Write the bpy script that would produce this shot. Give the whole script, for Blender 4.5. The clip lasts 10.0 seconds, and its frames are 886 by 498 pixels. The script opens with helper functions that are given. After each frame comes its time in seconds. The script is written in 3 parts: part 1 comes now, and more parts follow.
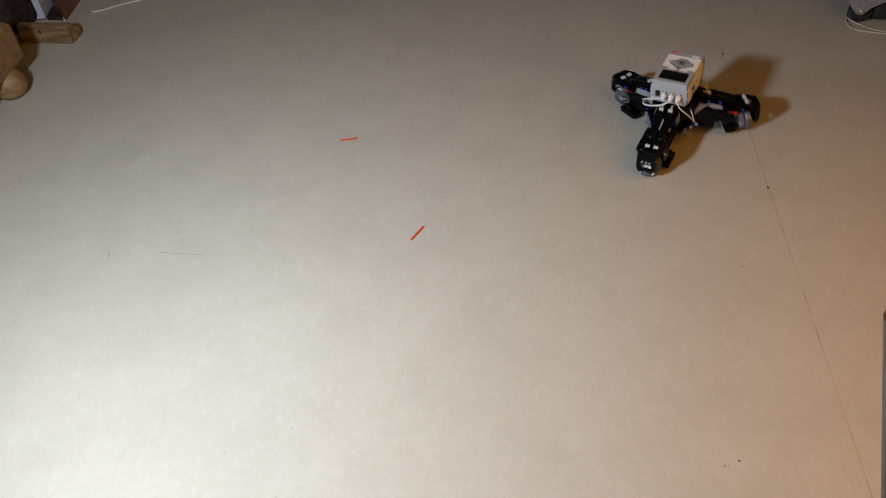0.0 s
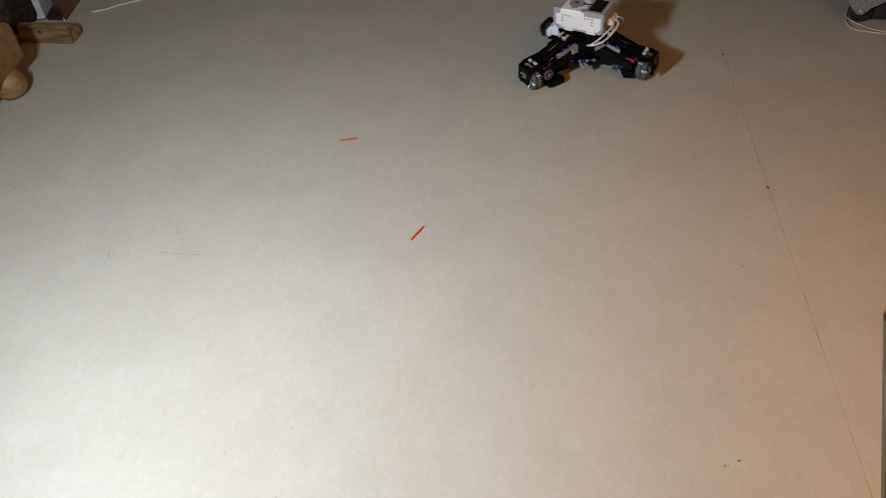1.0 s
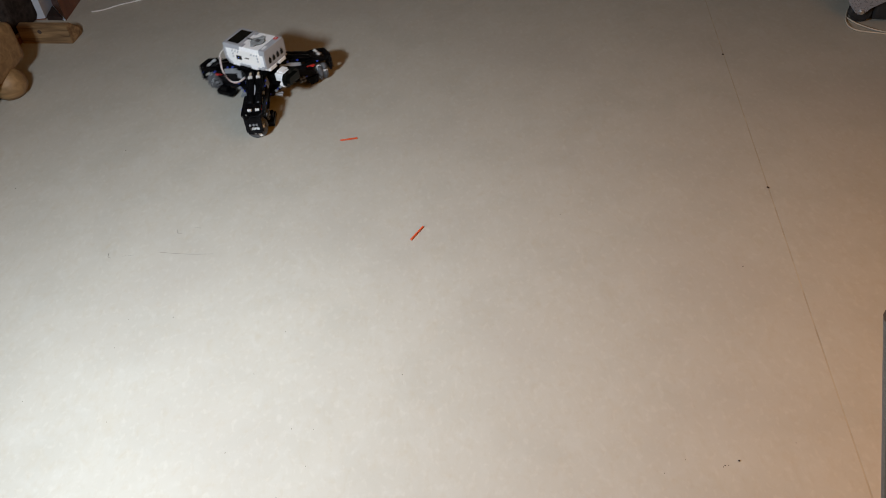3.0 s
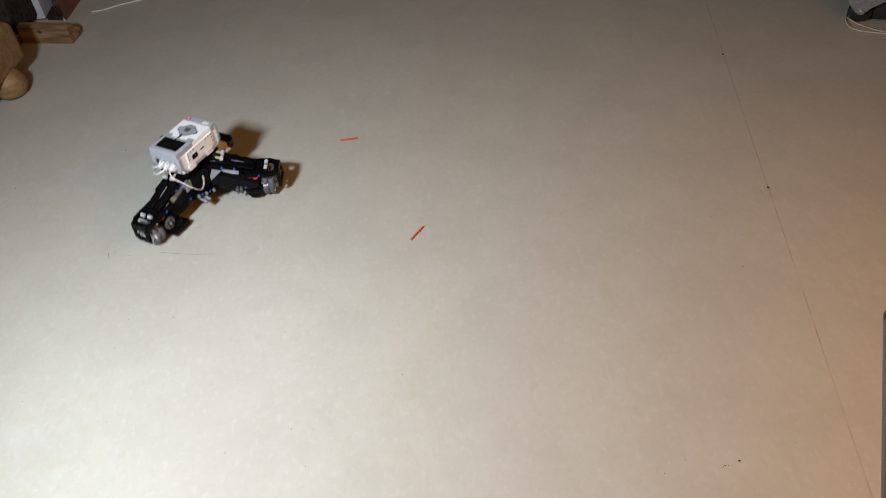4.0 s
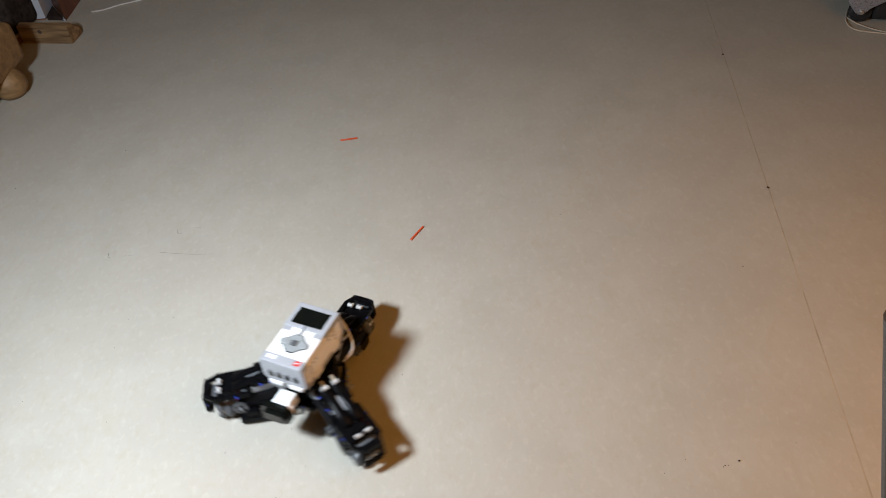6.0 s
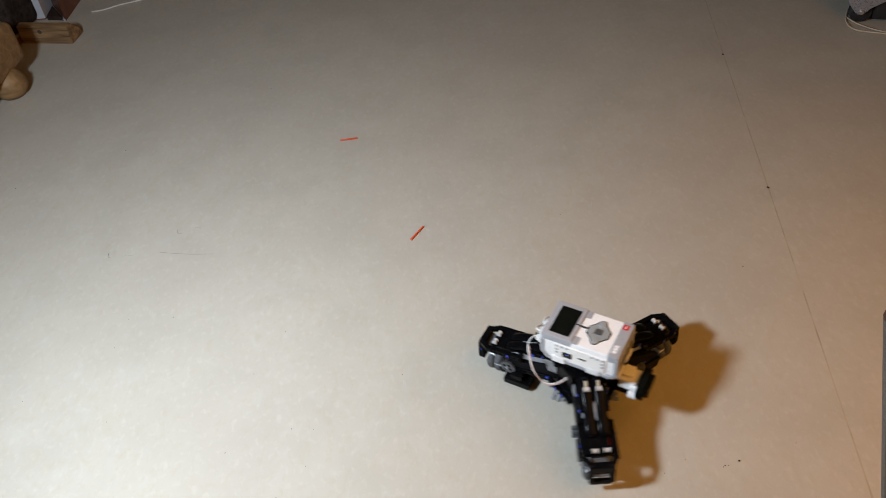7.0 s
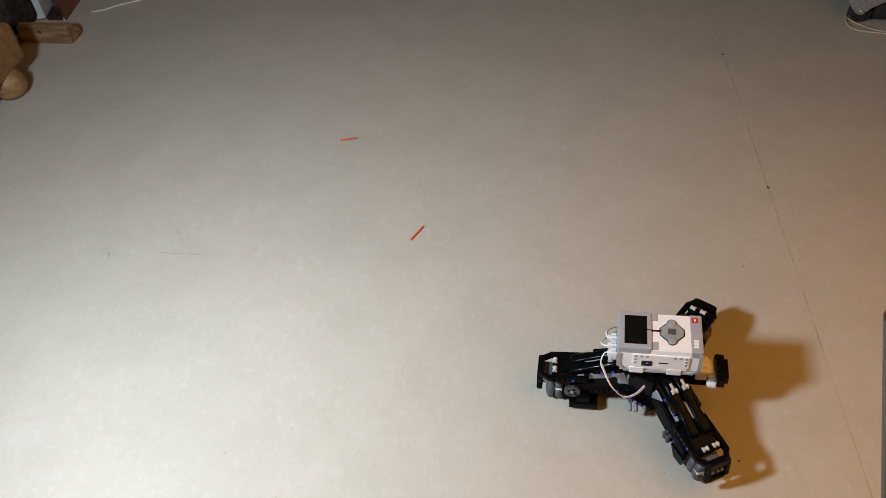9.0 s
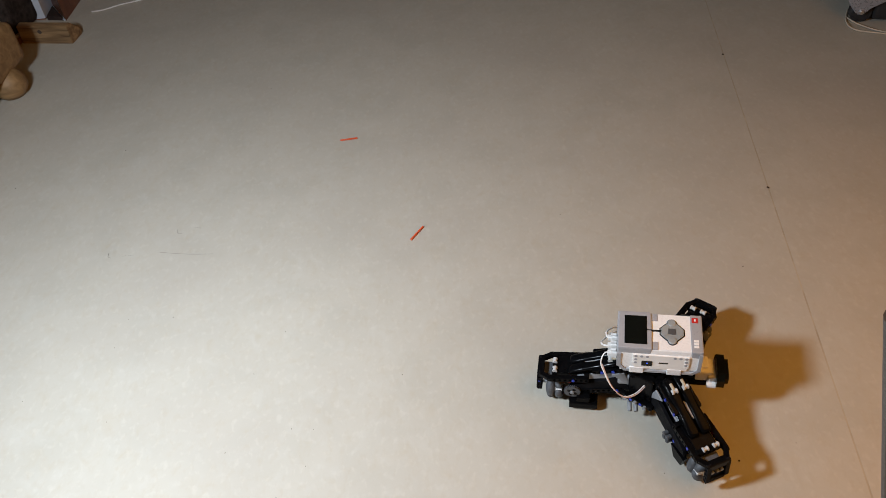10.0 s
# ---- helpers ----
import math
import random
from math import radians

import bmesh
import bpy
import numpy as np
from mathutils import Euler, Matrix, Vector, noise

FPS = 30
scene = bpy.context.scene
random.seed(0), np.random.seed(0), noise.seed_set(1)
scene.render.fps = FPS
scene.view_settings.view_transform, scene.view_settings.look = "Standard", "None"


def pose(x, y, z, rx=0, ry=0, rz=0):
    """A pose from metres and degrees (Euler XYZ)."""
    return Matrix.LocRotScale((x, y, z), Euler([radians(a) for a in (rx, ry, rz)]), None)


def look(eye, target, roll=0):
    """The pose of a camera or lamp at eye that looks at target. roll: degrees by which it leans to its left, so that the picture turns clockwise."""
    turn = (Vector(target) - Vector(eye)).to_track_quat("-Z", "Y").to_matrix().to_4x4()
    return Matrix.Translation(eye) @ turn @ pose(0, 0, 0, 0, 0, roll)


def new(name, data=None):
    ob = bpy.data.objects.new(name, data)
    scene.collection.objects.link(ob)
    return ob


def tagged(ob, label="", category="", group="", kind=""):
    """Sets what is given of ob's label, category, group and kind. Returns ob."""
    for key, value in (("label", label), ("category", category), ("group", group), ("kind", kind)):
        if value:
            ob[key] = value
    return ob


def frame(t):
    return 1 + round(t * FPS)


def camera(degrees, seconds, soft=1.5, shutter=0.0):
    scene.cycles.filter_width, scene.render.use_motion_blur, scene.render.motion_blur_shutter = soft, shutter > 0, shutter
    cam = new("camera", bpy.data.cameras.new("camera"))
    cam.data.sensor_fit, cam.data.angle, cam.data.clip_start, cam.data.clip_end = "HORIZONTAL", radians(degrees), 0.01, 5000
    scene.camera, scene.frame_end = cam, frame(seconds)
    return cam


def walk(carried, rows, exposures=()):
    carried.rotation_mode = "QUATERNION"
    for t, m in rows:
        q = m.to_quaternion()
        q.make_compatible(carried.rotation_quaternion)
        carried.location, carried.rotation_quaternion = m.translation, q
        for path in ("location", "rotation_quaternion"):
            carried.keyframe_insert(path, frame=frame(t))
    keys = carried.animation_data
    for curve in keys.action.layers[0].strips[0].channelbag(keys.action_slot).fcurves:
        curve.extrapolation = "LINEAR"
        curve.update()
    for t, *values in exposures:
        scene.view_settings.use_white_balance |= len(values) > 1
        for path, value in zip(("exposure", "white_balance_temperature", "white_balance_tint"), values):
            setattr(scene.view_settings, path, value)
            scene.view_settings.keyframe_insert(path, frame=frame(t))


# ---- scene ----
cam = camera(54.81, 10.0, soft=0.8, shutter=0.45)
# a phone on a stand about 1.1 m over the floor, tilted down; it does not move
CAM = Matrix.Translation((0, 0, 1.1134)) @ pose(0, 0, 0, 90 - 43.594) @ pose(0, 0, 0, 0, 0, -6.727)
walk(cam, [(0.0, CAM), (10.0, CAM)], exposures=[(0.0, 0.0), (1.0, 0.0), (1.5, -0.03), (2.0, 0.0), (2.5, -0.03), (4.5, 0.0), (5.0, -0.02), (5.5, -0.07), (7.0, -0.06), (7.5, -0.04), (10.0, -0.03)])

# ---- light ----
world = bpy.data.worlds.new("room_dusk")
scene.world = world
world.use_nodes = True
world.node_tree.nodes["Background"].inputs["Color"].default_value = (0.9, 0.75, 0.55, 1)
world.node_tree.nodes["Background"].inputs["Strength"].default_value = 0.003


def lamp(name, eye, target, size, watts, colour):
    data = bpy.data.lights.new(name, "AREA")
    data.shape, data.size, data.energy, data.color = "DISK", size, watts, colour
    ob = new(name, data)
    ob.matrix_world = look(eye, target)
    return ob


lamp("desk_lamp_light", (-0.69, 0.52, 0.945), (-0.27, 1.052, 0.0), 0.16, 17.0, (0.876, 0.996, 1.140))
bpy.data.objects["desk_lamp_light"].data.spread = math.radians(158.0)
lamp("tungsten_lamp_light", (0.98, 0.217, 1.073), (-0.168, 0.144, 0.0), 1.8, 12.7, (1.0, 0.418, 0.056))
bpy.data.objects["tungsten_lamp_light"].data.spread = math.radians(168)


# ---- materials ----
def mat(name, colour, rough=0.5, scale=60.0, vary=0.15, bump=0.1, metal=0.0, rvary=0.12, coords="Object", emit=0.0, spec=0.5):
    m = bpy.data.materials.new(name)
    m.use_nodes = True
    nt = m.node_tree
    b = nt.nodes["Principled BSDF"]
    b.inputs["Metallic"].default_value = metal
    b.inputs["Specular IOR Level"].default_value = spec
    tc = nt.nodes.new("ShaderNodeTexCoord")
    n1 = nt.nodes.new("ShaderNodeTexNoise")
    n1.inputs["Scale"].default_value, n1.inputs["Detail"].default_value = scale, 5
    n2 = nt.nodes.new("ShaderNodeTexNoise")
    n2.inputs["Scale"].default_value, n2.inputs["Detail"].default_value = scale * 7.3, 3
    nt.links.new(tc.outputs[coords], n1.inputs["Vector"])
    nt.links.new(tc.outputs[coords], n2.inputs["Vector"])
    ramp = nt.nodes.new("ShaderNodeMapRange")
    ramp.inputs["From Min"].default_value, ramp.inputs["From Max"].default_value = 0.3, 0.7
    ramp.inputs["To Min"].default_value, ramp.inputs["To Max"].default_value = 1 - vary, 1 + vary
    nt.links.new(n1.outputs["Fac"], ramp.inputs["Value"])
    mul = nt.nodes.new("ShaderNodeVectorMath")
    mul.operation = "SCALE"
    mul.inputs[0].default_value = colour
    nt.links.new(ramp.outputs[0], mul.inputs["Scale"])
    nt.links.new(mul.outputs[0], b.inputs["Base Color"])
    rr = nt.nodes.new("ShaderNodeMapRange")
    rr.inputs["From Min"].default_value, rr.inputs["From Max"].default_value = 0.3, 0.7
    rr.inputs["To Min"].default_value, rr.inputs["To Max"].default_value = max(0.03, rough - rvary), min(1, rough + rvary)
    nt.links.new(n2.outputs["Fac"], rr.inputs["Value"])
    nt.links.new(rr.outputs[0], b.inputs["Roughness"])
    if bump:
        bp = nt.nodes.new("ShaderNodeBump")
        bp.inputs["Strength"].default_value, bp.inputs["Distance"].default_value = bump, 0.0006
        nt.links.new(n2.outputs["Fac"], bp.inputs["Height"])
        nt.links.new(bp.outputs[0], b.inputs["Normal"])
    if emit:
        b.inputs["Emission Color"].default_value = (*colour, 1)
        b.inputs["Emission Strength"].default_value = emit
    return m


def linoleum():
    """Beige marbled sheet: soft clouds, short streaky flecks, fine grain, a faint sheen."""
    m = bpy.data.materials.new("linoleum")
    m.use_nodes = True
    nt, L = m.node_tree, m.node_tree.links
    b = nt.nodes["Principled BSDF"]
    tc = nt.nodes.new("ShaderNodeTexCoord")

    def noise_node(scale, detail, stretch=(1, 1, 1), warp=0.0):
        mp = nt.nodes.new("ShaderNodeMapping")
        mp.inputs["Scale"].default_value = stretch
        L.new(tc.outputs["Object"], mp.inputs["Vector"])
        n = nt.nodes.new("ShaderNodeTexNoise")
        n.inputs["Scale"].default_value, n.inputs["Detail"].default_value = scale, detail
        n.inputs["Distortion"].default_value = warp
        L.new(mp.outputs[0], n.inputs["Vector"])
        return n

    def mix(a, colour, fac, lo, hi, amount):
        r = nt.nodes.new("ShaderNodeMapRange")
        r.inputs["From Min"].default_value, r.inputs["From Max"].default_value = lo, hi
        r.inputs["To Max"].default_value = amount
        L.new(fac, r.inputs["Value"])
        x = nt.nodes.new("ShaderNodeMix")
        x.data_type = "RGBA"
        L.new(r.outputs[0], x.inputs["Factor"])
        if isinstance(a, tuple):
            x.inputs["A"].default_value = a
        else:
            L.new(a, x.inputs["A"])
        x.inputs["B"].default_value = colour
        return x.outputs["Result"]

    cloud = noise_node(8, 6, (1, 1, 1), 0.2)
    streak = noise_node(24, 6, (1.25, 0.85, 1), 0.7)
    streak2 = noise_node(34, 6, (1.2, 0.8, 1), 0.9)
    fleck = noise_node(85, 4, (1.15, 0.75, 1), 0.3)
    fleck2 = noise_node(70, 4, (1.2, 0.75, 1), 0.3)
    grain = noise_node(260, 3)
    blot = noise_node(3.1, 3)
    c = mix((0.446, 0.420, 0.355, 1), (0.382, 0.360, 0.302, 1), cloud.outputs["Fac"], 0.45, 0.65, 0.42)
    c = mix(c, (0.480, 0.472, 0.418, 1), streak.outputs["Fac"], 0.52, 0.70, 0.32)
    c = mix(c, (0.415, 0.362, 0.272, 1), streak2.outputs["Fac"], 0.52, 0.70, 0.30)
    c = mix(c, (0.372, 0.350, 0.301, 1), grain.outputs["Fac"], 0.5, 0.75, 0.06)
    c = mix(c, (0.405, 0.374, 0.318, 1), blot.outputs["Fac"], 0.50, 0.66, 0.5)
    c = mix(c, (0.560, 0.545, 0.470, 1), fleck.outputs["Fac"], 0.54, 0.71, 0.22)
    c = mix(c, (0.395, 0.325, 0.228, 1), fleck2.outputs["Fac"], 0.54, 0.70, 0.20)
    L.new(c, b.inputs["Base Color"])
    r = nt.nodes.new("ShaderNodeMapRange")
    r.inputs["From Min"].default_value, r.inputs["From Max"].default_value = 0.3, 0.7
    r.inputs["To Min"].default_value, r.inputs["To Max"].default_value = 0.42, 0.60
    L.new(cloud.outputs["Fac"], r.inputs["Value"])
    L.new(r.outputs[0], b.inputs["Roughness"])
    b.inputs["Specular IOR Level"].default_value = 0.35
    bp = nt.nodes.new("ShaderNodeBump")
    bp.inputs["Strength"].default_value, bp.inputs["Distance"].default_value = 0.08, 0.0004
    L.new(streak.outputs["Fac"], bp.inputs["Height"])
    L.new(bp.outputs[0], b.inputs["Normal"])
    return m


def wood(name, dark, light, scale=14.0, rough=0.45, axis=(1, 9, 9)):
    m = bpy.data.materials.new(name)
    m.use_nodes = True
    nt, L = m.node_tree, m.node_tree.links
    b = nt.nodes["Principled BSDF"]
    tc = nt.nodes.new("ShaderNodeTexCoord")
    mp = nt.nodes.new("ShaderNodeMapping")
    mp.inputs["Scale"].default_value = axis
    L.new(tc.outputs["Object"], mp.inputs["Vector"])
    n = nt.nodes.new("ShaderNodeTexNoise")
    n.inputs["Scale"].default_value, n.inputs["Detail"].default_value, n.inputs["Distortion"].default_value = scale, 6, 0.8
    L.new(mp.outputs[0], n.inputs["Vector"])
    r = nt.nodes.new("ShaderNodeMapRange")
    r.inputs["From Min"].default_value, r.inputs["From Max"].default_value = 0.32, 0.68
    L.new(n.outputs["Fac"], r.inputs["Value"])
    x = nt.nodes.new("ShaderNodeMix")
    x.data_type = "RGBA"
    x.inputs["A"].default_value, x.inputs["B"].default_value = (*dark, 1), (*light, 1)
    L.new(r.outputs[0], x.inputs["Factor"])
    L.new(x.outputs["Result"], b.inputs["Base Color"])
    b.inputs["Roughness"].default_value = rough
    bp = nt.nodes.new("ShaderNodeBump")
    bp.inputs["Strength"].default_value, bp.inputs["Distance"].default_value = 0.2, 0.001
    L.new(n.outputs["Fac"], bp.inputs["Height"])
    L.new(bp.outputs[0], b.inputs["Normal"])
    return m


LINO = linoleum()
SUB = mat("seam_filler", (0.400, 0.352, 0.265), 0.7, 25, 0.16, 0.1)
PLASTER = mat("painted_plaster", (0.26, 0.22, 0.18), 0.8, 6, 0.05, 0.3)
CEIL = mat("ceiling_paint", (0.72, 0.70, 0.66), 0.85, 6, 0.04, 0.2)
BLACK = mat("black_abs", (0.0028, 0.0028, 0.0032), 0.19, 90, 0.3, 0.03, rvary=0.05, spec=0.075)
BLACK_SATIN = mat("black_satin_abs", (0.006, 0.006, 0.007), 0.55, 90, 0.3, 0.05, spec=0.06)
WHITE = mat("white_abs", (0.80, 0.80, 0.79), 0.32, 40, 0.03, 0.04)
CREAM = mat("cream_abs", (0.82, 0.80, 0.76), 0.4, 40, 0.04, 0.04)
GREY = mat("light_grey_abs", (0.33, 0.34, 0.36), 0.36, 50, 0.05, 0.05)
MOTOR = mat("motor_grey_abs", (0.27, 0.28, 0.30), 0.36, 50, 0.06, 0.05)
PAD = mat("button_grey_abs", (0.27, 0.29, 0.29), 0.45, 50, 0.06, 0.04)
MID = mat("mid_grey_abs", (0.22, 0.23, 0.24), 0.4, 50, 0.1, 0.05)
DARK = mat("dark_grey_rubber", (0.07, 0.073, 0.078), 0.6, 120, 0.2, 0.2)
GEARM = mat("dark_grey_abs", (0.075, 0.078, 0.082), 0.45, 90, 0.15, 0.1)
LCD = mat("lcd_glass", (0.004, 0.005, 0.004), 0.10, 30, 0.2, 0.0, rvary=0.04, spec=0.35)
TAN = mat("cream_warm_reflection", (0.42, 0.36, 0.26), 0.30, 60, 0.05, 0.04)
RED = mat("red_abs", (0.55, 0.02, 0.015), 0.35, 60, 0.08, 0.05)
BLUE = mat("blue_abs", (0.02, 0.05, 0.42), 0.35, 60, 0.1, 0.05)
BLUE_LED = mat("blue_led", (0.05, 0.15, 1.0), 0.3, 60, 0.0, 0.0, emit=1.0)
BUSH = mat("pale_grey_abs", (0.50, 0.50, 0.49), 0.4, 60, 0.05, 0.05)
CABLE = mat("white_cable", (0.74, 0.72, 0.69), 0.45, 80, 0.05, 0.1)
PINK = mat("pale_pink_cable", (0.55, 0.40, 0.36), 0.5, 80, 0.08, 0.1)
PINE = wood("lacquered_pine", (0.150, 0.085, 0.033), (0.26, 0.158, 0.066), 6, 0.6)
PINE2 = wood("rough_pine", (0.085, 0.046, 0.019), (0.32, 0.200, 0.092), 7, 0.7)
DARKWOOD = wood("near_black_brown_wood", (0.010, 0.005, 0.003), (0.026, 0.012, 0.007), 8, 0.7, (9, 9, 1))
MAHOG = wood("red_brown_wood", (0.09, 0.03, 0.014), (0.17, 0.062, 0.028), 8, 0.4, (9, 9, 1))
CORD = mat("orange_red_cord", (0.60, 0.085, 0.02), 0.7, 900, 0.35, 0.4)
CRUMB = mat("dark_crumb", (0.05, 0.035, 0.028), 0.8, 400, 0.4, 0.4)
HAIR = mat("dark_hair", (0.10, 0.09, 0.085), 0.5, 400, 0.2, 0.0)
SILVER = mat("silver_plastic", (0.30, 0.30, 0.32), 0.32, 30, 0.08, 0.05, metal=0.4)
STEEL = mat("bright_steel", (0.75, 0.75, 0.76), 0.18, 60, 0.05, 0.0, metal=1.0)
TUBE_GREY = mat("dark_grey_tube", (0.09, 0.085, 0.08), 0.5, 60, 0.1, 0.05)
TYRE = mat("black_rubber", (0.015, 0.015, 0.016), 0.55, 80, 0.3, 0.2)
FLEX = mat("cream_flex", (0.55, 0.47, 0.36), 0.5, 60, 0.08, 0.1)
PAINTED = mat("white_painted_board", (0.46, 0.50, 0.55), 0.5, 18, 0.06, 0.1)
DARK_MATT = mat("dark_brown_matt", (0.030, 0.024, 0.021), 0.9, 60, 0.5, 0.5, spec=0.1)


# ---- mesh helpers ----
def part(name, bm, material, parent, label="", m=None):
    me = bpy.data.meshes.new(name)
    bmesh.ops.recalc_face_normals(bm, faces=bm.faces)
    bm.to_mesh(me)
    bm.free()
    me.materials.append(material)
    return part_of(name, me, parent, label, m)


def part_of(name, me, parent, label="", m=None):
    ob = new(name, me)
    ob.parent = parent
    if m is not None:
        ob.matrix_basis = m
    if label:
        tagged(ob, label)
    return ob


def box(bm, lo, hi, bevel=0.0, m=None, seg=2):
    size = [h - l for l, h in zip(lo, hi)]
    mid = [(h + l) / 2 for l, h in zip(lo, hi)]
    t = (m or Matrix()) @ Matrix.Translation(mid) @ Matrix.Diagonal((*size, 1))
    vs = bmesh.ops.create_cube(bm, size=1, matrix=t)["verts"]
    if bevel:
        es = list({e for v in vs for e in v.link_edges})
        bmesh.ops.bevel(bm, geom=es, offset=bevel, segments=seg, affect="EDGES", profile=0.6)
    return bm


def prism(bm, outline, lo, hi, m=None, axis="z"):
    """An outline in two coordinates drawn out along the third."""
    m = m or Matrix()
    at = {"z": lambda a, b, c: (a, b, c), "y": lambda a, b, c: (a, c, b), "x": lambda a, b, c: (c, a, b)}[axis]
    bot = [bm.verts.new(m @ Vector(at(a, b, lo))) for a, b in outline]
    top = [bm.verts.new(m @ Vector(at(a, b, hi))) for a, b in outline]
    bm.faces.new(bot[::-1])
    bm.faces.new(top)
    n = len(outline)
    for i in range(n):
        bm.faces.new((bot[i], bot[(i + 1) % n], top[(i + 1) % n], top[i]))
    return bm


def cyl(bm, a, b, r, seg=14, r2=None, bevel=0.0):
    """A cylinder from a to b."""
    a, b = Vector(a), Vector(b)
    t = Matrix.Translation((a + b) / 2) @ (b - a).to_track_quat("Z", "Y").to_matrix().to_4x4()
    got = bmesh.ops.create_cone(bm, cap_ends=True, segments=seg, radius1=r, radius2=r if r2 is None else r2, depth=(b - a).length, matrix=t)
    if bevel:
        vs = set(got["verts"])
        es = [e for e in bm.edges if e.verts[0] in vs and e.verts[1] in vs and any(len(f.verts) > 4 for f in e.link_faces)]
        bmesh.ops.bevel(bm, geom=es, offset=bevel, segments=2, affect="EDGES")
    return bm


def lathe(bm, profile, m=None, seg=20):
    """Turns (radius, height) pairs round the z axis."""
    m = m or Matrix()
    rings = [[bm.verts.new(m @ Vector((r * math.cos(2 * math.pi * k / seg), r * math.sin(2 * math.pi * k / seg), z))) for k in range(seg)] for r, z in profile]
    for p, q in zip(rings, rings[1:]):
        for k in range(seg):
            bm.faces.new((p[k], p[(k + 1) % seg], q[(k + 1) % seg], q[k]))
    bm.faces.new(rings[0][::-1])
    bm.faces.new(rings[-1])
    return bm


def ring(bm, at, r0, r1, depth, seg=12):
    """A flat ring round the y axis."""
    v = []
    for y in (-depth / 2, depth / 2):
        for r in (r0, r1):
            v.append([bm.verts.new(at + Vector((r * math.cos(2 * math.pi * k / seg), y, r * math.sin(2 * math.pi * k / seg)))) for k in range(seg)])
    for k in range(seg):
        j = (k + 1) % seg
        for a, b in ((0, 1), (1, 3), (3, 2), (2, 0)):
            bm.faces.new((v[a][k], v[a][j], v[b][j], v[b][k]))
    return bm


def curve_points(pts, steps=6):
    pts = [Vector(p) for p in pts]
    full = [2 * pts[0] - pts[1], *pts, 2 * pts[-1] - pts[-2]]
    out = []
    for a, b, c, d in zip(full, full[1:], full[2:], full[3:]):
        for k in range(steps):
            u = k / steps
            out.append(0.5 * (2 * b + (c - a) * u + (2 * a - 5 * b + 4 * c - d) * u * u + (3 * b - a - 3 * c + d) * u ** 3))
    return out + [pts[-1]]


def tube(bm, pts, r, seg=6, steps=6, flat=1.0):
    """A round or flat cord through the points."""
    line = curve_points(pts, steps)
    rings = []
    side = Vector((0.3, 0.2, 1)).normalized()
    for i, p in enumerate(line):
        d = (line[min(i + 1, len(line) - 1)] - line[max(i - 1, 0)]).normalized()
        u = d.cross(side).normalized()
        v = u.cross(d)
        side = v
        rings.append([bm.verts.new(p + r * math.cos(2 * math.pi * k / seg) * u + flat * r * math.sin(2 * math.pi * k / seg) * v) for k in range(seg)])
    for p, q in zip(rings, rings[1:]):
        for k in range(seg):
            bm.faces.new((p[k], p[(k + 1) % seg], q[(k + 1) % seg], q[k]))
    bm.faces.new(rings[0][::-1])
    bm.faces.new(rings[-1])
    return bm


PITCH = 0.008


def liftarm(bm, n, m, h=0.0037, t=0.0037):
    """A studless beam of n holes from its first hole along x; the holes run along y."""
    hole = 0.0024
    for i in range(n):
        ring = []
        for k in range(8):
            c, s = [(1, 0), (1, 1), (0, 1), (-1, 1), (-1, 0), (-1, -1), (0, -1), (1, -1)][k]
            x, z = c * PITCH / 2, s * h
            if (i == n - 1 and c > 0) or (i == 0 and c < 0):
                x, z = (c * h, 0) if s == 0 else (c * h * 0.7, s * h * 0.72)
            ring.append((i * PITCH + x, z))
        inner = [(i * PITCH + hole * math.cos(k * math.pi / 4), hole * math.sin(k * math.pi / 4)) for k in range(8)]
        v = [[bm.verts.new(m @ Vector((x, y, z))) for x, z in loop] for y in (-t, t) for loop in (ring, inner)]
        for k in range(8):
            j = (k + 1) % 8
            bm.faces.new((v[0][k], v[0][j], v[1][j], v[1][k]))
            bm.faces.new((v[2][k], v[3][k], v[3][j], v[2][j]))
            bm.faces.new((v[1][k], v[1][j], v[3][j], v[3][k]))
            inside = (i > 0 and k in (3, 4)) or (i < n - 1 and k in (0, 7))
            if not inside:
                bm.faces.new((v[0][k], v[2][k], v[2][j], v[0][j]))
    bmesh.ops.remove_doubles(bm, verts=bm.verts, dist=2e-5)
    return bm


# ---- room ----
# one linoleum floor of two sheets that meet in a straight seam
SEAM_A, SEAM_B = Vector((0.505, 0.25)), Vector((0.765, 2.115))
X0, X1, Y0, Y1, TOP = -2.3, 2.4, -1.7, 3.3, 2.45


def seam_x(y):
    return SEAM_A.x + (y - SEAM_A.y) * (SEAM_B.x - SEAM_A.x) / (SEAM_B.y - SEAM_A.y)


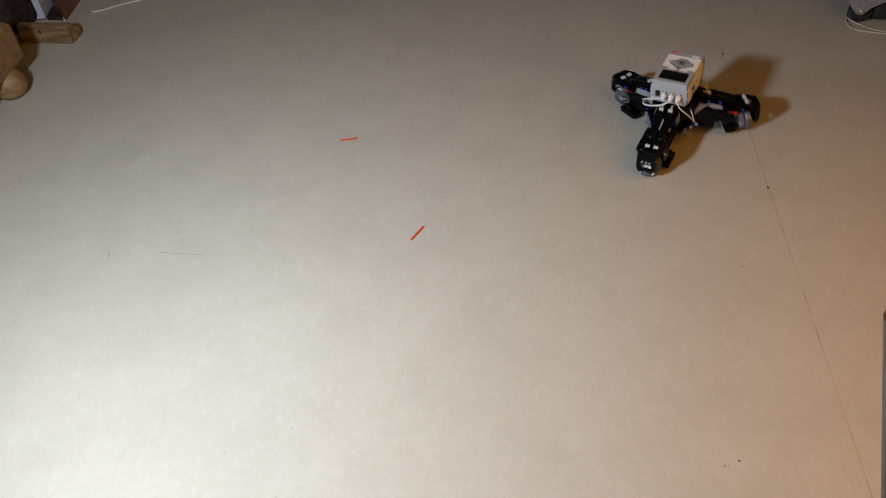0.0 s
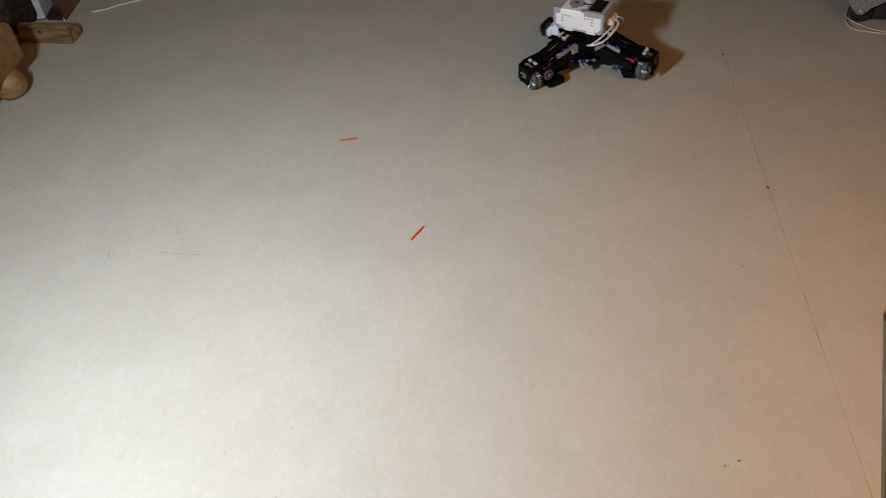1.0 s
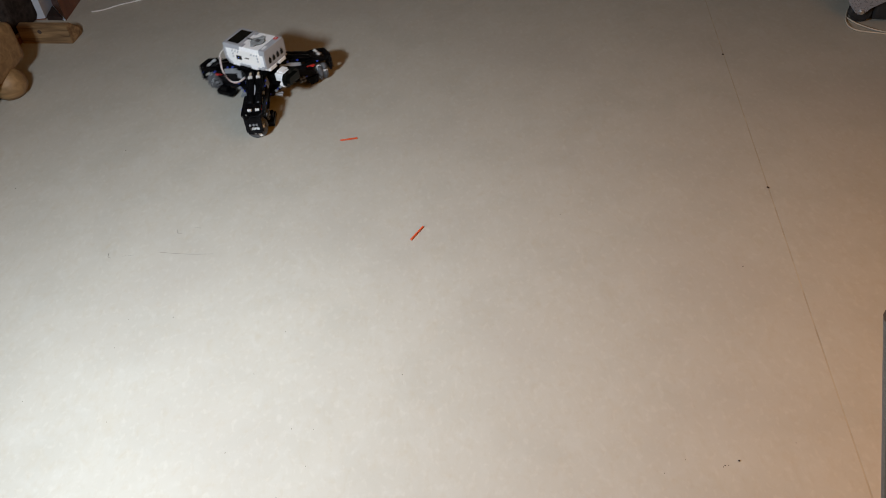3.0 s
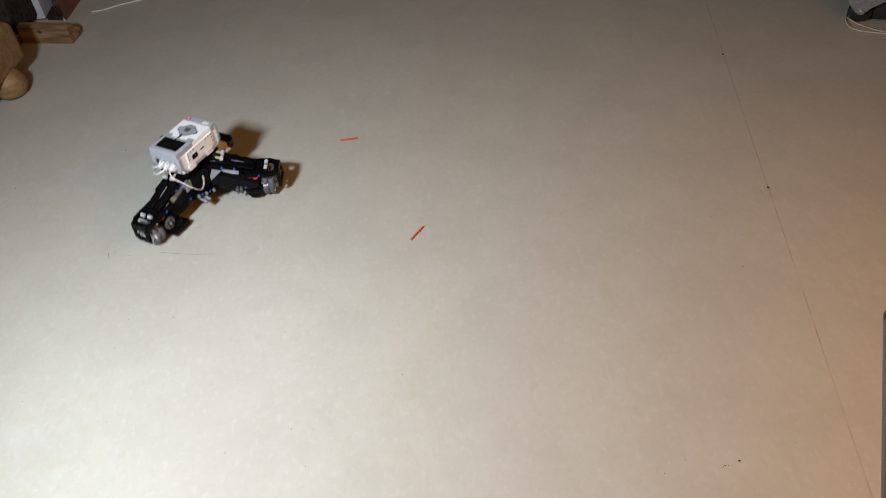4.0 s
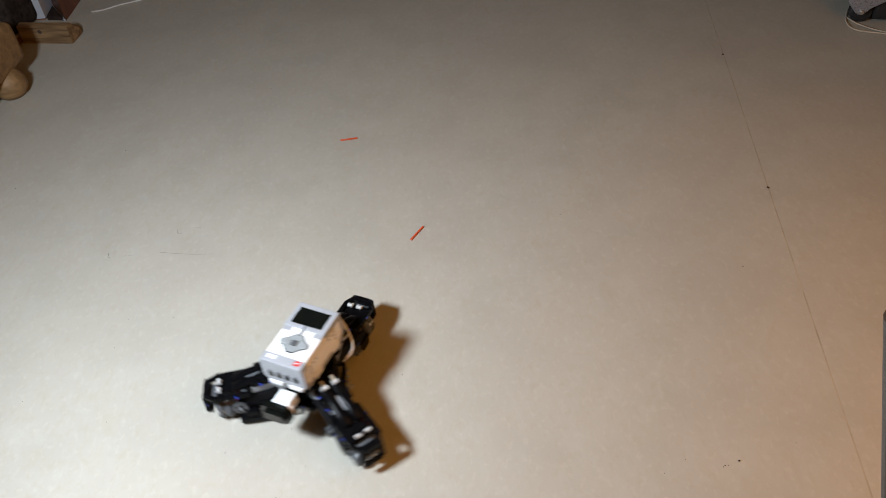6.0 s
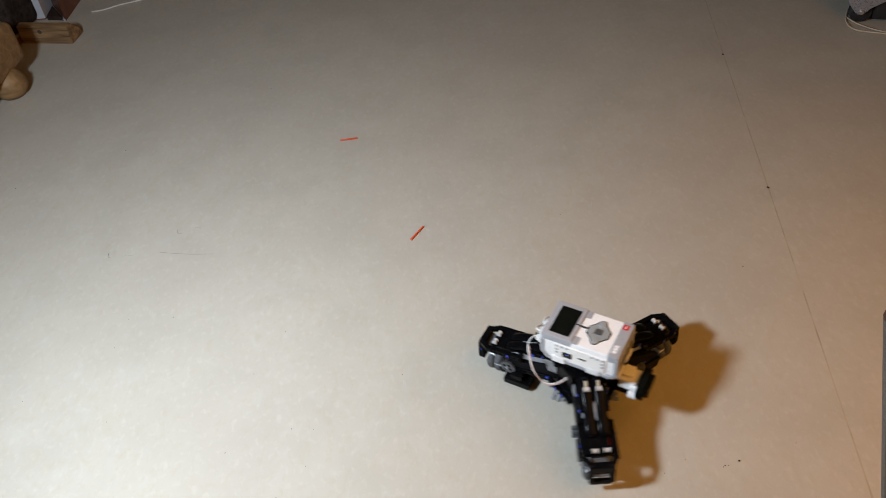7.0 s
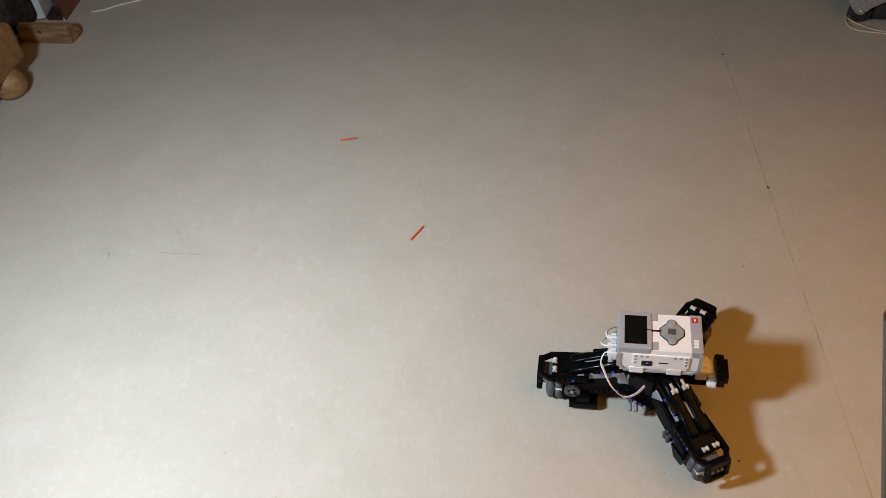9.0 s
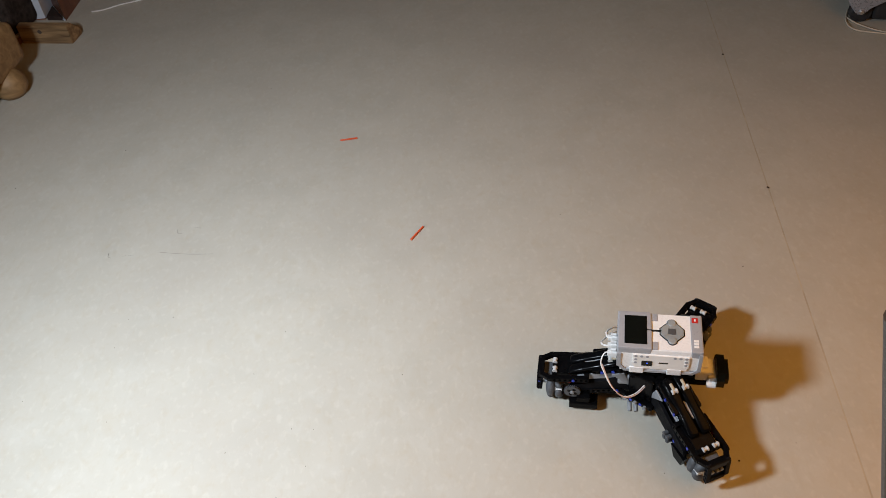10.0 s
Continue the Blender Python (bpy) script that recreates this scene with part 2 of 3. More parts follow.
floor = new("floor", bpy.data.meshes.new("floor"))
bm = box(bmesh.new(), (X0, Y0, -0.06), (X1, Y1, -0.0003))
bm.to_mesh(floor.data)
bm.free()
floor.data.materials.append(SUB)
tagged(floor, "beige marbled linoleum floor with a straight seam", "floor", kind="structure")
gap = 0.0014
for a, b in (((X0, seam_x(Y0) - gap), (X0, seam_x(Y1) - gap)), ((seam_x(Y0) + gap, X1), (seam_x(Y1) + gap, X1))):
    bm = bmesh.new()
    if a[0] == X0:
        o = [(X0, Y0), (a[1], Y0), (b[1], Y1), (X0, Y1)]
    else:
        o = [(a[0], Y0), (X1, Y0), (X1, Y1), (b[0], Y1)]
    prism(bm, o, -0.00025, 0.0)
    bmesh.ops.bevel(bm, geom=[e for e in bm.edges if all(abs(v.co.z) < 1e-6 for v in e.verts)], offset=0.0001, segments=1, affect="EDGES")
    part("linoleum_sheet", bm, LINO, floor)


def setting(name, lo, hi, material, label, category):
    me = bpy.data.meshes.new(name)
    bm = box(bmesh.new(), lo, hi)
    bm.to_mesh(me)
    bm.free()
    me.materials.append(material)
    return tagged(new(name, me), label, category, kind="structure")


W = 0.12
# unseen walls added to close the room, toned dark to limit bounced light
setting("wall_west", (X0 - W, Y0, -0.06), (X0, Y1, TOP), PLASTER, "plain dark beige plaster wall, added out of view", "wall")
setting("wall_east", (X1, Y0, -0.06), (X1 + W, Y1, TOP), PLASTER, "plain dark beige plaster wall, added out of view", "wall")
setting("wall_north", (X0 - W, Y1, -0.06), (X1 + W, Y1 + W, TOP), PLASTER, "plain dark beige plaster wall, added out of view", "wall")
setting("wall_south", (X0 - W, Y0 - W, -0.06), (X1 + W, Y0, TOP), PLASTER, "plain dark beige plaster wall, added out of view", "wall")
setting("ceiling", (X0 - W, Y0 - W, TOP), (X1 + W, Y1 + W, TOP + 0.1), CEIL, "plain white ceiling", "ceiling")


# ---- the robot ----
def thing(name, label, category, m=None, group=""):
    ob = new(name)
    if m is not None:
        ob.matrix_basis = m
    return tagged(ob, label, category, group)


robot = thing("wheeled_robot", "black plastic three-armed toy robot carrying a white control brick", "toy robot")
ZT = 0.165   # top of the control brick
ZB = 0.117   # its underside


def control_brick():
    bm = bmesh.new()
    # cross-section: narrower at the top, a ledge halfway, a skirt below
    prof = [(-0.0330, ZT), (0.0330, ZT), (0.0342, ZT - 0.002), (0.0352, ZT - 0.014), (0.0352, ZB + 0.010), (0.0340, ZB)]
    prof = prof + [(-y, z) for y, z in prof[:1:-1]]
    prism(bm, prof, -0.057, 0.052, axis="x")
    brick = part("control_brick", bm, WHITE, robot, "white plastic control brick with a screen and buttons")
    # side ledges with rows of pin holes
    for s in (1, -1):
        bm = bmesh.new()
        o = [(-0.044, ZB + 0.016), (-0.044, ZB + 0.0385), (0.036, ZB + 0.0385), (0.036, ZB + 0.016), (0.032, ZB + 0.008), (-0.040, ZB + 0.008)]
        prism(bm, o, s * 0.0330, s * 0.0368, axis="y")
        bmesh.ops.bevel(bm, geom=bm.edges[:], offset=0.0008, segments=2, affect="EDGES")
        side = part("side_panel", bm, CREAM, brick)
        for x, z in [(-0.039, 35), (-0.031, 35), (-0.023, 35), (-0.039, 28), (-0.039, 21), (0.015, 35), (0.023, 35), (0.031, 35), (0.031, 28), (0.031, 21)]:
            p = Vector((x, 0, ZB + z / 1000))
            # grey disc imitates the shade inside a white pin hole
            part("hole_shade", cyl(bmesh.new(), p + Vector((0, s * 0.0362, 0)), p + Vector((0, s * 0.0371, 0)), 0.0024, 12), GREY, brick)
            part("hole_rim", ring(bmesh.new(), p + Vector((0, s * 0.0366, 0)), 0.0022, 0.0033, 0.0010), WHITE, brick)
        for x in (0.0285, -0.0240):
            part("foot_tab", box(bmesh.new(), (x - 0.010, min(s * 0.0330, s * 0.0374), ZB - 0.002), (x + 0.010, max(s * 0.0330, s * 0.0374), ZB + 0.010), 0.0008), WHITE, brick)
    part("usb_port", box(bmesh.new(), (0.0075, 0.0360, ZB + 0.0150), (0.0225, 0.0376, ZB + 0.0255), 0.0006), LCD, brick, "black port slot")
    part("status_light", box(bmesh.new(), (0.0138, 0.0374, ZB + 0.0205), (0.0155, 0.0379, ZB + 0.0222)), BLUE_LED, brick, "tiny blue light")
    part("speaker_slot", box(bmesh.new(), (-0.0140, 0.0362, ZB + 0.0215), (-0.0015, 0.0371, ZB + 0.0240)), LCD, brick)
    # grey shell round the screen and grey end strip
    bm = bmesh.new()
    box(bm, (0.0095, -0.0348, ZT - 0.022), (0.0575, 0.0348, ZT + 0.0022), 0.0022)
    bezel = part("screen_bezel", bm, GREY, brick, "light grey screen surround")
    bm = bmesh.new()
    for s in (1, -1):
        o = [(0.0515, ZT - 0.010), (0.0572, ZT - 0.010), (0.0572, ZB + 0.013), (0.046, ZB), (-0.050, ZB), (-0.0605, ZB + 0.009), (-0.0605, ZT - 0.004), (-0.0555, ZT - 0.004), (-0.0555, ZB + 0.011), (-0.047, ZB + 0.0035), (0.0435, ZB + 0.0035), (0.0515, ZB + 0.014)]
        prism(bm, o, s * 0.030, s * 0.0366, axis="y")
    part("side_rim", bm, GREY, brick)
    bm = bmesh.new()
    box(bm, (-0.0608, -0.0350, ZB + 0.004), (-0.0440, 0.0350, ZT + 0.0010), 0.0020)
    part("end_strip", bm, GREY, brick, "light grey end strip")
    bm = bmesh.new()
    box(bm, (0.046, -0.031, ZB + 0.002), (0.0568, 0.031, ZT - 0.012), 0.0015)
    part("front_panel", bm, GREY, brick)
    part("screen", box(bmesh.new(), (0.0165, -0.0262, ZT + 0.0010), (0.0480, 0.0270, ZT + 0.0028), 0.0006), LCD, brick, "black glass screen, switched off")
    part("side_tab", box(bmesh.new(), (0.001, 0.0195, ZT - 0.002), (0.0115, 0.0336, ZT + 0.0006), 0.0004), GREY, brick)
    part("side_tab", box(bmesh.new(), (0.001, -0.0336, ZT - 0.002), (0.0115, -0.0195, ZT + 0.0006), 0.0004), GREY, brick)
    part("trim_line", box(bmesh.new(), (-0.003, -0.0008, ZT - 0.001), (0.0168, 0.0006, ZT + 0.0030), 0.0003), LCD, brick)
    # button pad: an eight-sided plate with upper and lower lobes
    cx = -0.0185
    o = [(0.0175, 0.006), (0.0175, -0.006), (0.0075, -0.0165), (-0.0075, -0.0165), (-0.0175, -0.006), (-0.0175, 0.006), (-0.0075, 0.0165), (0.0075, 0.0165)]
    bm = prism(bmesh.new(), [(cx + a * 1.0, b * 1.0) for a, b in o], ZT - 0.001, ZT + 0.0006)
    for s in (1, -1):
        lathe(bm, [(0.0064, 0), (0.0064, 0.0012)], Matrix.Translation((cx, s * 0.0165, ZT - 0.0005)) @ Matrix.Diagonal((1.1, 1.2, 1, 1)), 16)
    part("pad_outline", bm, LCD, brick)
    part("button_pad", prism(bmesh.new(), [(cx + a * 0.92, b * 0.92) for a, b in o], ZT - 0.001, ZT + 0.0012), PAD, brick, "grey octagonal button pad")
    for a, b, sx, sy in ((0, 0.0165, 0.0058, 0.0062), (0, -0.0165, 0.0058, 0.0062)):
        part("button", lathe(bmesh.new(), [(0.0055, 0), (0.0055, 0.0022), (0.0045, 0.0030)], Matrix.Translation((cx + a, b, ZT - 0.0005)) @ Matrix.Diagonal((1.1, 1.2, 1, 1)), 16), PAD, brick)
    for s in (1, -1):
        o = [(0.0058, 0.0055), (0.0105, 0.0090), (0.0145, 0.0050), (0.0145, -0.0050), (0.0105, -0.0090), (0.0058, -0.0055)]
        part("button", prism(bmesh.new(), [(cx + s * a, b) for a, b in o], ZT, ZT + 0.0020), PAD, brick)
    part("centre_button", box(bmesh.new(), (cx - 0.0048, -0.0048, ZT), (cx + 0.0048, 0.0048, ZT + 0.0030), 0.0006), GEARM, brick, "dark grey centre button")
    part("badge", box(bmesh.new(), (-0.0552, -0.0290, ZT), (-0.0464, -0.0195, ZT + 0.0016), 0.0004), RED, brick, "small red badge")
    bm = bmesh.new()
    box(bm, (-0.0518, -0.0266, ZT), (-0.0498, -0.0219, ZT + 0.0020))
    part("badge_mark", bm, WHITE, brick)
    for y0 in (0.0125, 0.0177, 0.0229):
        part("raised_mark", box(bmesh.new(), (-0.0545, y0, ZT), (-0.0480, y0 + 0.0040, ZT + 0.0016), 0.0003), WHITE, brick)
    # sockets: four empty ones at the back, four with plugs at the front
    for y in (-0.0215, -0.0072, 0.0072, 0.0215):
        bm = bmesh.new()
        box(bm, (-0.0615, y - 0.0042, ZB + 0.014), (-0.0595, y + 0.0042, ZB + 0.024), 0.0004)
        box(bm, (-0.0615, y - 0.0018, ZB + 0.023), (-0.0595, y + 0.0018, ZB + 0.028), 0.0003)
        part("socket", bm, LCD, brick, "dark empty cable socket")
        part("socket", box(bmesh.new(), (0.0560, y - 0.0045, ZB + 0.014), (0.0576, y + 0.0045, ZB + 0.027), 0.0004), LCD, brick)
    for y in (0.0215, 0.0072, -0.0072):
        bm = bmesh.new()
        box(bm, (0.0565, y - 0.0046, ZB + 0.014), (0.0655, y + 0.0046, ZB + 0.025), 0.0012)
        box(bm, (0.0640, y - 0.0036, ZB + 0.0155), (0.0705, y + 0.0036, ZB + 0.0225), 0.0014)
        box(bm, (0.0580, y - 0.0018, ZB + 0.024), (0.0665, y + 0.0018, ZB + 0.0285), 0.0008)
        part("plug", bm, CABLE, brick, "white cable plug")
    for s in (-0.5, 0.5):
        part("foot_tab", box(bmesh.new(), (-0.0625, s * 0.034 - 0.012, ZB - 0.004), (-0.050, s * 0.034 + 0.012, ZB + 0.004), 0.001), WHITE, brick)


control_brick()
ARMS = (0, 120, -120)
WHEEL_R, WHEEL_AT = 0.0245, 0.1460
DROP = 0.0055   # how far the frame hangs below its own zero
SLOPE = 17.5


def fairing(m):
    """A tapered panel with a chamfered back, along +x."""
    bm, rings = bmesh.new(), []
    for x, w, h, d in ((-0.006, 0.0044, 0.0008, 0.000), (-0.004, 0.0070, 0.0026, 0.001), (0.002, 0.0084, 0.0040, 0.0014), (0.012, 0.0088, 0.0044, 0.0016), (0.024, 0.0086, 0.0042, 0.0008), (0.034, 0.0074, 0.0036, -0.0004), (0.046, 0.0068, 0.0032, -0.0014), (0.056, 0.0076, 0.0034, -0.0016), (0.068, 0.0082, 0.0036, -0.0022), (0.080, 0.0076, 0.0030, -0.0032), (0.085, 0.0056, 0.0010, -0.0038)):
        ring = [bm.verts.new(m @ Vector((x, w * u, d + h * v))) for u, v in ((1, 0.0), (0.95, 0.31), (0.81, 0.59), (0.59, 0.81), (0.31, 0.95), (0, 1.0), (-0.31, 0.95), (-0.59, 0.81), (-0.81, 0.59), (-0.95, 0.31), (-1, 0.0))]
        ring += [bm.verts.new(m @ Vector((x, -w, d - 0.0045))), bm.verts.new(m @ Vector((x, w, d - 0.0045)))]
        rings.append(ring)
    n = len(rings[0])
    for a, b in zip(rings, rings[1:]):
        for k in range(n):
            bm.faces.new((a[k], a[(k + 1) % n], b[(k + 1) % n], b[k]))
    for f in bm.faces:
        f.smooth = True
    bm.faces.new(rings[0])
    bm.faces.new(rings[-1])
    return bm


def arm_meshes():
    """The meshes of one arm, along +x; the three arms share them."""
    out = []

    def add(name, bm, material, label=""):
        me = bpy.data.meshes.new(name)
        bmesh.ops.recalc_face_normals(bm, faces=bm.faces)
        bm.to_mesh(me)
        bm.free()
        me.materials.append(material)
        out.append((name, me, label))

    def down(x, y, z, a=SLOPE):
        return Matrix.Translation((x, y, z)) @ pose(0, 0, 0, 0, a, 0)

    # sloping twin beams over the motor
    for y in (0.0105, -0.0080):
        add("fairing", fairing(down(0.046, y, 0.1065)), BLACK, "glossy black tapered fairing")
    bm = prism(bmesh.new(), [(0.030, -0.0020), (0.036, 0.0028), (0.062, 0.0020), (0.058, -0.0008)], -0.0035, -0.0005, down(0.046, 0.0012, 0.1050))
    bmesh.ops.bevel(bm, geom=bm.edges[:], offset=0.0006, segments=1, affect="EDGES")
    add("motor_top", bm, MOTOR, "light grey motor housing")
    for y in (0.0185, -0.0165):
        add("beam", liftarm(bmesh.new(), 7, down(0.040, y, 0.0985, 12), 0.0040), BLACK)
    # motor body, grey flanks, red hub
    bm = bmesh.new()
    box(bm, (0.0, -0.0138, -0.040), (0.080, 0.0148, -0.012), 0.004, down(0.042, 0, 0.106))
    add("motor_body", bm, BLACK_SATIN)
    for s, y in ((1, 0.0150), (-1, -0.0140)):
        o = [(0.010, -0.017), (0.012, -0.007), (0.030, -0.0115), (0.066, -0.0115), (0.068, -0.0175), (0.030, -0.0200)]
        if s > 0:
            o = [(0.004, -0.024), (0.006, -0.006), (0.014, -0.005), (0.030, -0.011), (0.064, -0.010), (0.066, -0.020), (0.030, -0.023), (0.014, -0.026)]
        bm = prism(bmesh.new(), o, y, y + s * 0.0022, down(0.055, 0, 0.1005), "y")
        bmesh.ops.bevel(bm, geom=bm.edges[:], offset=0.0006, segments=1, affect="EDGES")
        add("motor_flank", bm, MOTOR, "light grey motor housing")
    bm = bmesh.new()
    cyl(bm, (0.1235, -0.0176, 0.0585), (0.1235, 0.0182, 0.0585), 0.0052, 16, bevel=0.001)
    box(bm, (0.108, -0.0168, 0.058), (0.126, 0.0178, 0.0645), 0.001)
    add("motor_hub", bm, RED, "red motor hub")
    bm = box(bmesh.new(), (0.030, 0.004, 0.066), (0.053, 0.0235, 0.087), 0.004)
    add("motor_end", bm, MOTOR, "light grey motor end")
    for y in (0.0215, -0.0240):
        bm = prism(bmesh.new(), [(0.044, 0.094), (0.062, 0.088), (0.036, 0.066), (0.034, 0.072)], y, y + 0.0025, None, "y")
        bmesh.ops.bevel(bm, geom=bm.edges[:], offset=0.0006, segments=1, affect="EDGES")
        add("slanted_plate", bm, MID, "grey slanted plate")
    # cover between the rails, over the inner half of the wheel
    bm = box(bmesh.new(), (0.0, -0.0180, -0.0085), (0.047, 0.0150, -0.0005), 0.0015, down(0.1015, 0, 0.0790, 8))
    add("cover_plate", bm, BLACK)
    add("cross_rail", liftarm(bmesh.new(), 5, Matrix.Translation((0.1465, -0.0175, 0.0700)) @ pose(0, 0, 0, 0, 0, 90)), BLACK)
    add("cross_rail", liftarm(bmesh.new(), 6, Matrix.Translation((0.0985, -0.0215, 0.0765)) @ pose(0, 0, 0, 0, 0, 90)), BLACK)
    for s, y in ((1, 0.0190), (-1, -0.0210)):
        bm = prism(bmesh.new(), [(0.030, 0.056), (0.034, 0.084), (0.060, 0.074), (0.100, 0.059), (0.124, 0.048), (0.128, 0.038), (0.100, 0.033), (0.060, 0.042)], y - 0.0025, y + 0.0025, None, "y")
        bmesh.ops.bevel(bm, geom=bm.edges[:], offset=0.0008, segments=2, affect="EDGES")
        add("side_plate", bm, BLACK_SATIN)
    # lower frame
    bm = bmesh.new()
    box(bm, (0.080, 0.012, 0.012), (0.123, 0.034, 0.024), 0.0015)
    box(bm, (0.092, 0.016, 0.022), (0.112, 0.032, 0.036), 0.0015)
    add("lower_bracket", bm, BLACK)
    bm = liftarm(bmesh.new(), 9, pose(0.048, 0.020, 0.052, 0, 10, 0))
    add("beam", bm, BLACK)
    bm = liftarm(bmesh.new(), 9, pose(0.052, -0.0170, 0.058, 0, 12, 0))
    add("beam", bm, BLACK)
    bm = bmesh.new()
    box(bm, (0.052, -0.0150, 0.030), (0.124, 0.0165, 0.062), 0.004)
    add("motor_body", bm, BLACK_SATIN)
    bm = bmesh.new()
    prism(bm, [(0.098, 0.034), (0.130, 0.034), (0.126, 0.016), (0.108, 0.014)], -0.026, -0.0185, None, "y")
    add("lower_bracket", bm, BLACK)
    for dx, dz in ((0, 0), (0.008, 0), (0, 0.008), (0.008, 0.008)):
        bm = cyl(bmesh.new(), (0.084 + dx, -0.0305, 0.034 + dz), (0.084 + dx, -0.020, 0.034 + dz), 0.0036, 10, bevel=0.0006)
        add("connector", bm, GEARM, "dark grey pin connector")
    for x in (0.024, 0.033):
        add("connector", cyl(bmesh.new(), (x, 0.030, 0.040), (x - 0.001, 0.047, 0.034), 0.0034, 10, bevel=0.0005), MID, "grey pin connector")
    # gear, face to the side
    bm = bmesh.new()
    o = []
    for k in range(24):
        for da, r in ((-0.32, 0.0108), (-0.16, 0.0126), (0.16, 0.0126), (0.32, 0.0108)):
            a = (k + da) * 2 * math.pi / 24
            o.append((r * math.cos(a), r * math.sin(a)))
    prism(bm, o, 0.0225, 0.0263, Matrix.Translation((0.1190, 0, 0.0420)), "y")
    add("gear", bm, GEARM, "dark grey toothed gear")
    for k in range(4):
        a = k * math.pi / 2 + 0.5
        p = Vector((0.1190 + 0.0058 * math.cos(a), 0, 0.0420 + 0.0058 * math.sin(a)))
        add("gear_hole", cyl(bmesh.new(), p + Vector((0, 0.0260, 0)), p + Vector((0, 0.0267, 0)), 0.0025, 10), BLACK)
    bm = bmesh.new()
    cyl(bm, (0.1190, 0.012, 0.0420), (0.1190, 0.0290, 0.0420), 0.0030, 10, bevel=0.0006)
    add("gear_axle", bm, MID)
    # frame round the wheel: side rails, bevelled corners, cross rail, legs
    zf = 0.068
    for y in (0.0230, -0.0220):
        add("side_rail", liftarm(bmesh.new(), 8, pose(0.098, y, zf + 0.004, 0, 4, 0)), BLACK)
    for y0, y1 in ((0.0230, 0.0145), (-0.0220, -0.0130)):
        d = Vector((0.1690 - 0.1535, y1 - y0))
        a = math.degrees(math.atan2(d.y, d.x))
        bm = box(bmesh.new(), (-0.003, -0.0037, -0.0037), (d.length + 0.003, 0.0037, 0.0037), 0.0012, pose(0.1535, y0, zf, 0, 0, a))
        add("corner_rail", bm, BLACK)
    bm = box(bmesh.new(), (0.1625, -0.0150, zf - 0.0075), (0.1730, 0.0165, zf + 0.0040), 0.0014)
    add("cross_rail", bm, BLACK)
    for y in (0.0155, -0.0145):
        bm = liftarm(bmesh.new(), 5, Matrix.Translation((0.1695, y, zf + 0.001)) @ pose(0, 0, 0, 0, 88, 0), 0.0034, 0.0032)
        add("leg", bm, BLACK_SATIN)
    # added dark panel stands in for the shaded wheel and floor below
    bm = box(bmesh.new(), (0.1500, -0.0130, 0.0598), (0.1640, 0.0105, 0.0630), 0.0010)
    add("opening_shade", bm, DARK, "dark grey panel standing in for shade in the frame opening")
    bm = box(bmesh.new(), (0.1665, -0.0115, 0.045), (0.1700, 0.0125, 0.0615), 0.0008)
    add("front_plate", bm, BLACK_SATIN)
    for y in (-0.0075, 0.0005, 0.0075):
        add("connector", cyl(bmesh.new(), (0.1695, y, 0.0520), (0.1728, y, 0.0520), 0.0026, 10, bevel=0.0005), MID, "grey pin connector")
    bm = box(bmesh.new(), (0.1655, -0.016, 0.028), (0.1720, 0.015, 0.036), 0.0016)
    add("cross_rail", bm, BLACK_SATIN)
    # white bushes and axle ends
    for x, y, z in ((0.1465, 0.0107, 0.0750), (0.1470, -0.0061, 0.0750), (0.0650, 0.0100, 0.1080), (0.0655, -0.0080, 0.1080)):
        m = Matrix.Translation((x, y, z)) @ pose(0, 0, 0, 90, 0, 0)
        bm = lathe(bmesh.new(), [(0.0036, -0.0042), (0.0038, -0.0038), (0.0038, -0.0024), (0.0028, -0.0020), (0.0028, 0.0020), (0.0038, 0.0024), (0.0038, 0.0038), (0.0036, 0.0042)], m, 14)
        add("bush", bm, BUSH, "white axle bush")
        # axle ends: the tan colour takes in the warm lamp's reflection
        if x < 0.1:
            add("axle_end", cyl(bmesh.new(), (x - 0.012, y, z + 0.0040), (x - 0.002, y, z + 0.0006), 0.0023, 10, bevel=0.0005), TAN, "cream axle end with warm reflection in its colour")
    # blue pins
    for x, y, z in ((0.118, 0.0272, 0.071), (0.134, -0.0260, 0.070), (0.060, 0.0232, 0.094), (0.076, 0.0232, 0.090), (0.052, 0.0245, 0.051), (0.100, -0.0228, 0.040), (0.1695, 0.0175, 0.050), (0.088, -0.0210, 0.088), (0.064, -0.0210, 0.093)):
        s = 1 if y > 0 else -1
        add("pin", cyl(bmesh.new(), (x, y - s * 0.004, z), (x, y + s * 0.0008, z), 0.0024, 8), BLUE, "blue connector pin")
    # axle of the wheel
    bm = bmesh.new()
    cyl(bm, (0.128, 0, WHEEL_R + DROP), (0.172, 0, WHEEL_R + DROP), 0.0024, 8)
    add("wheel_axle", bm, MID)
    return out


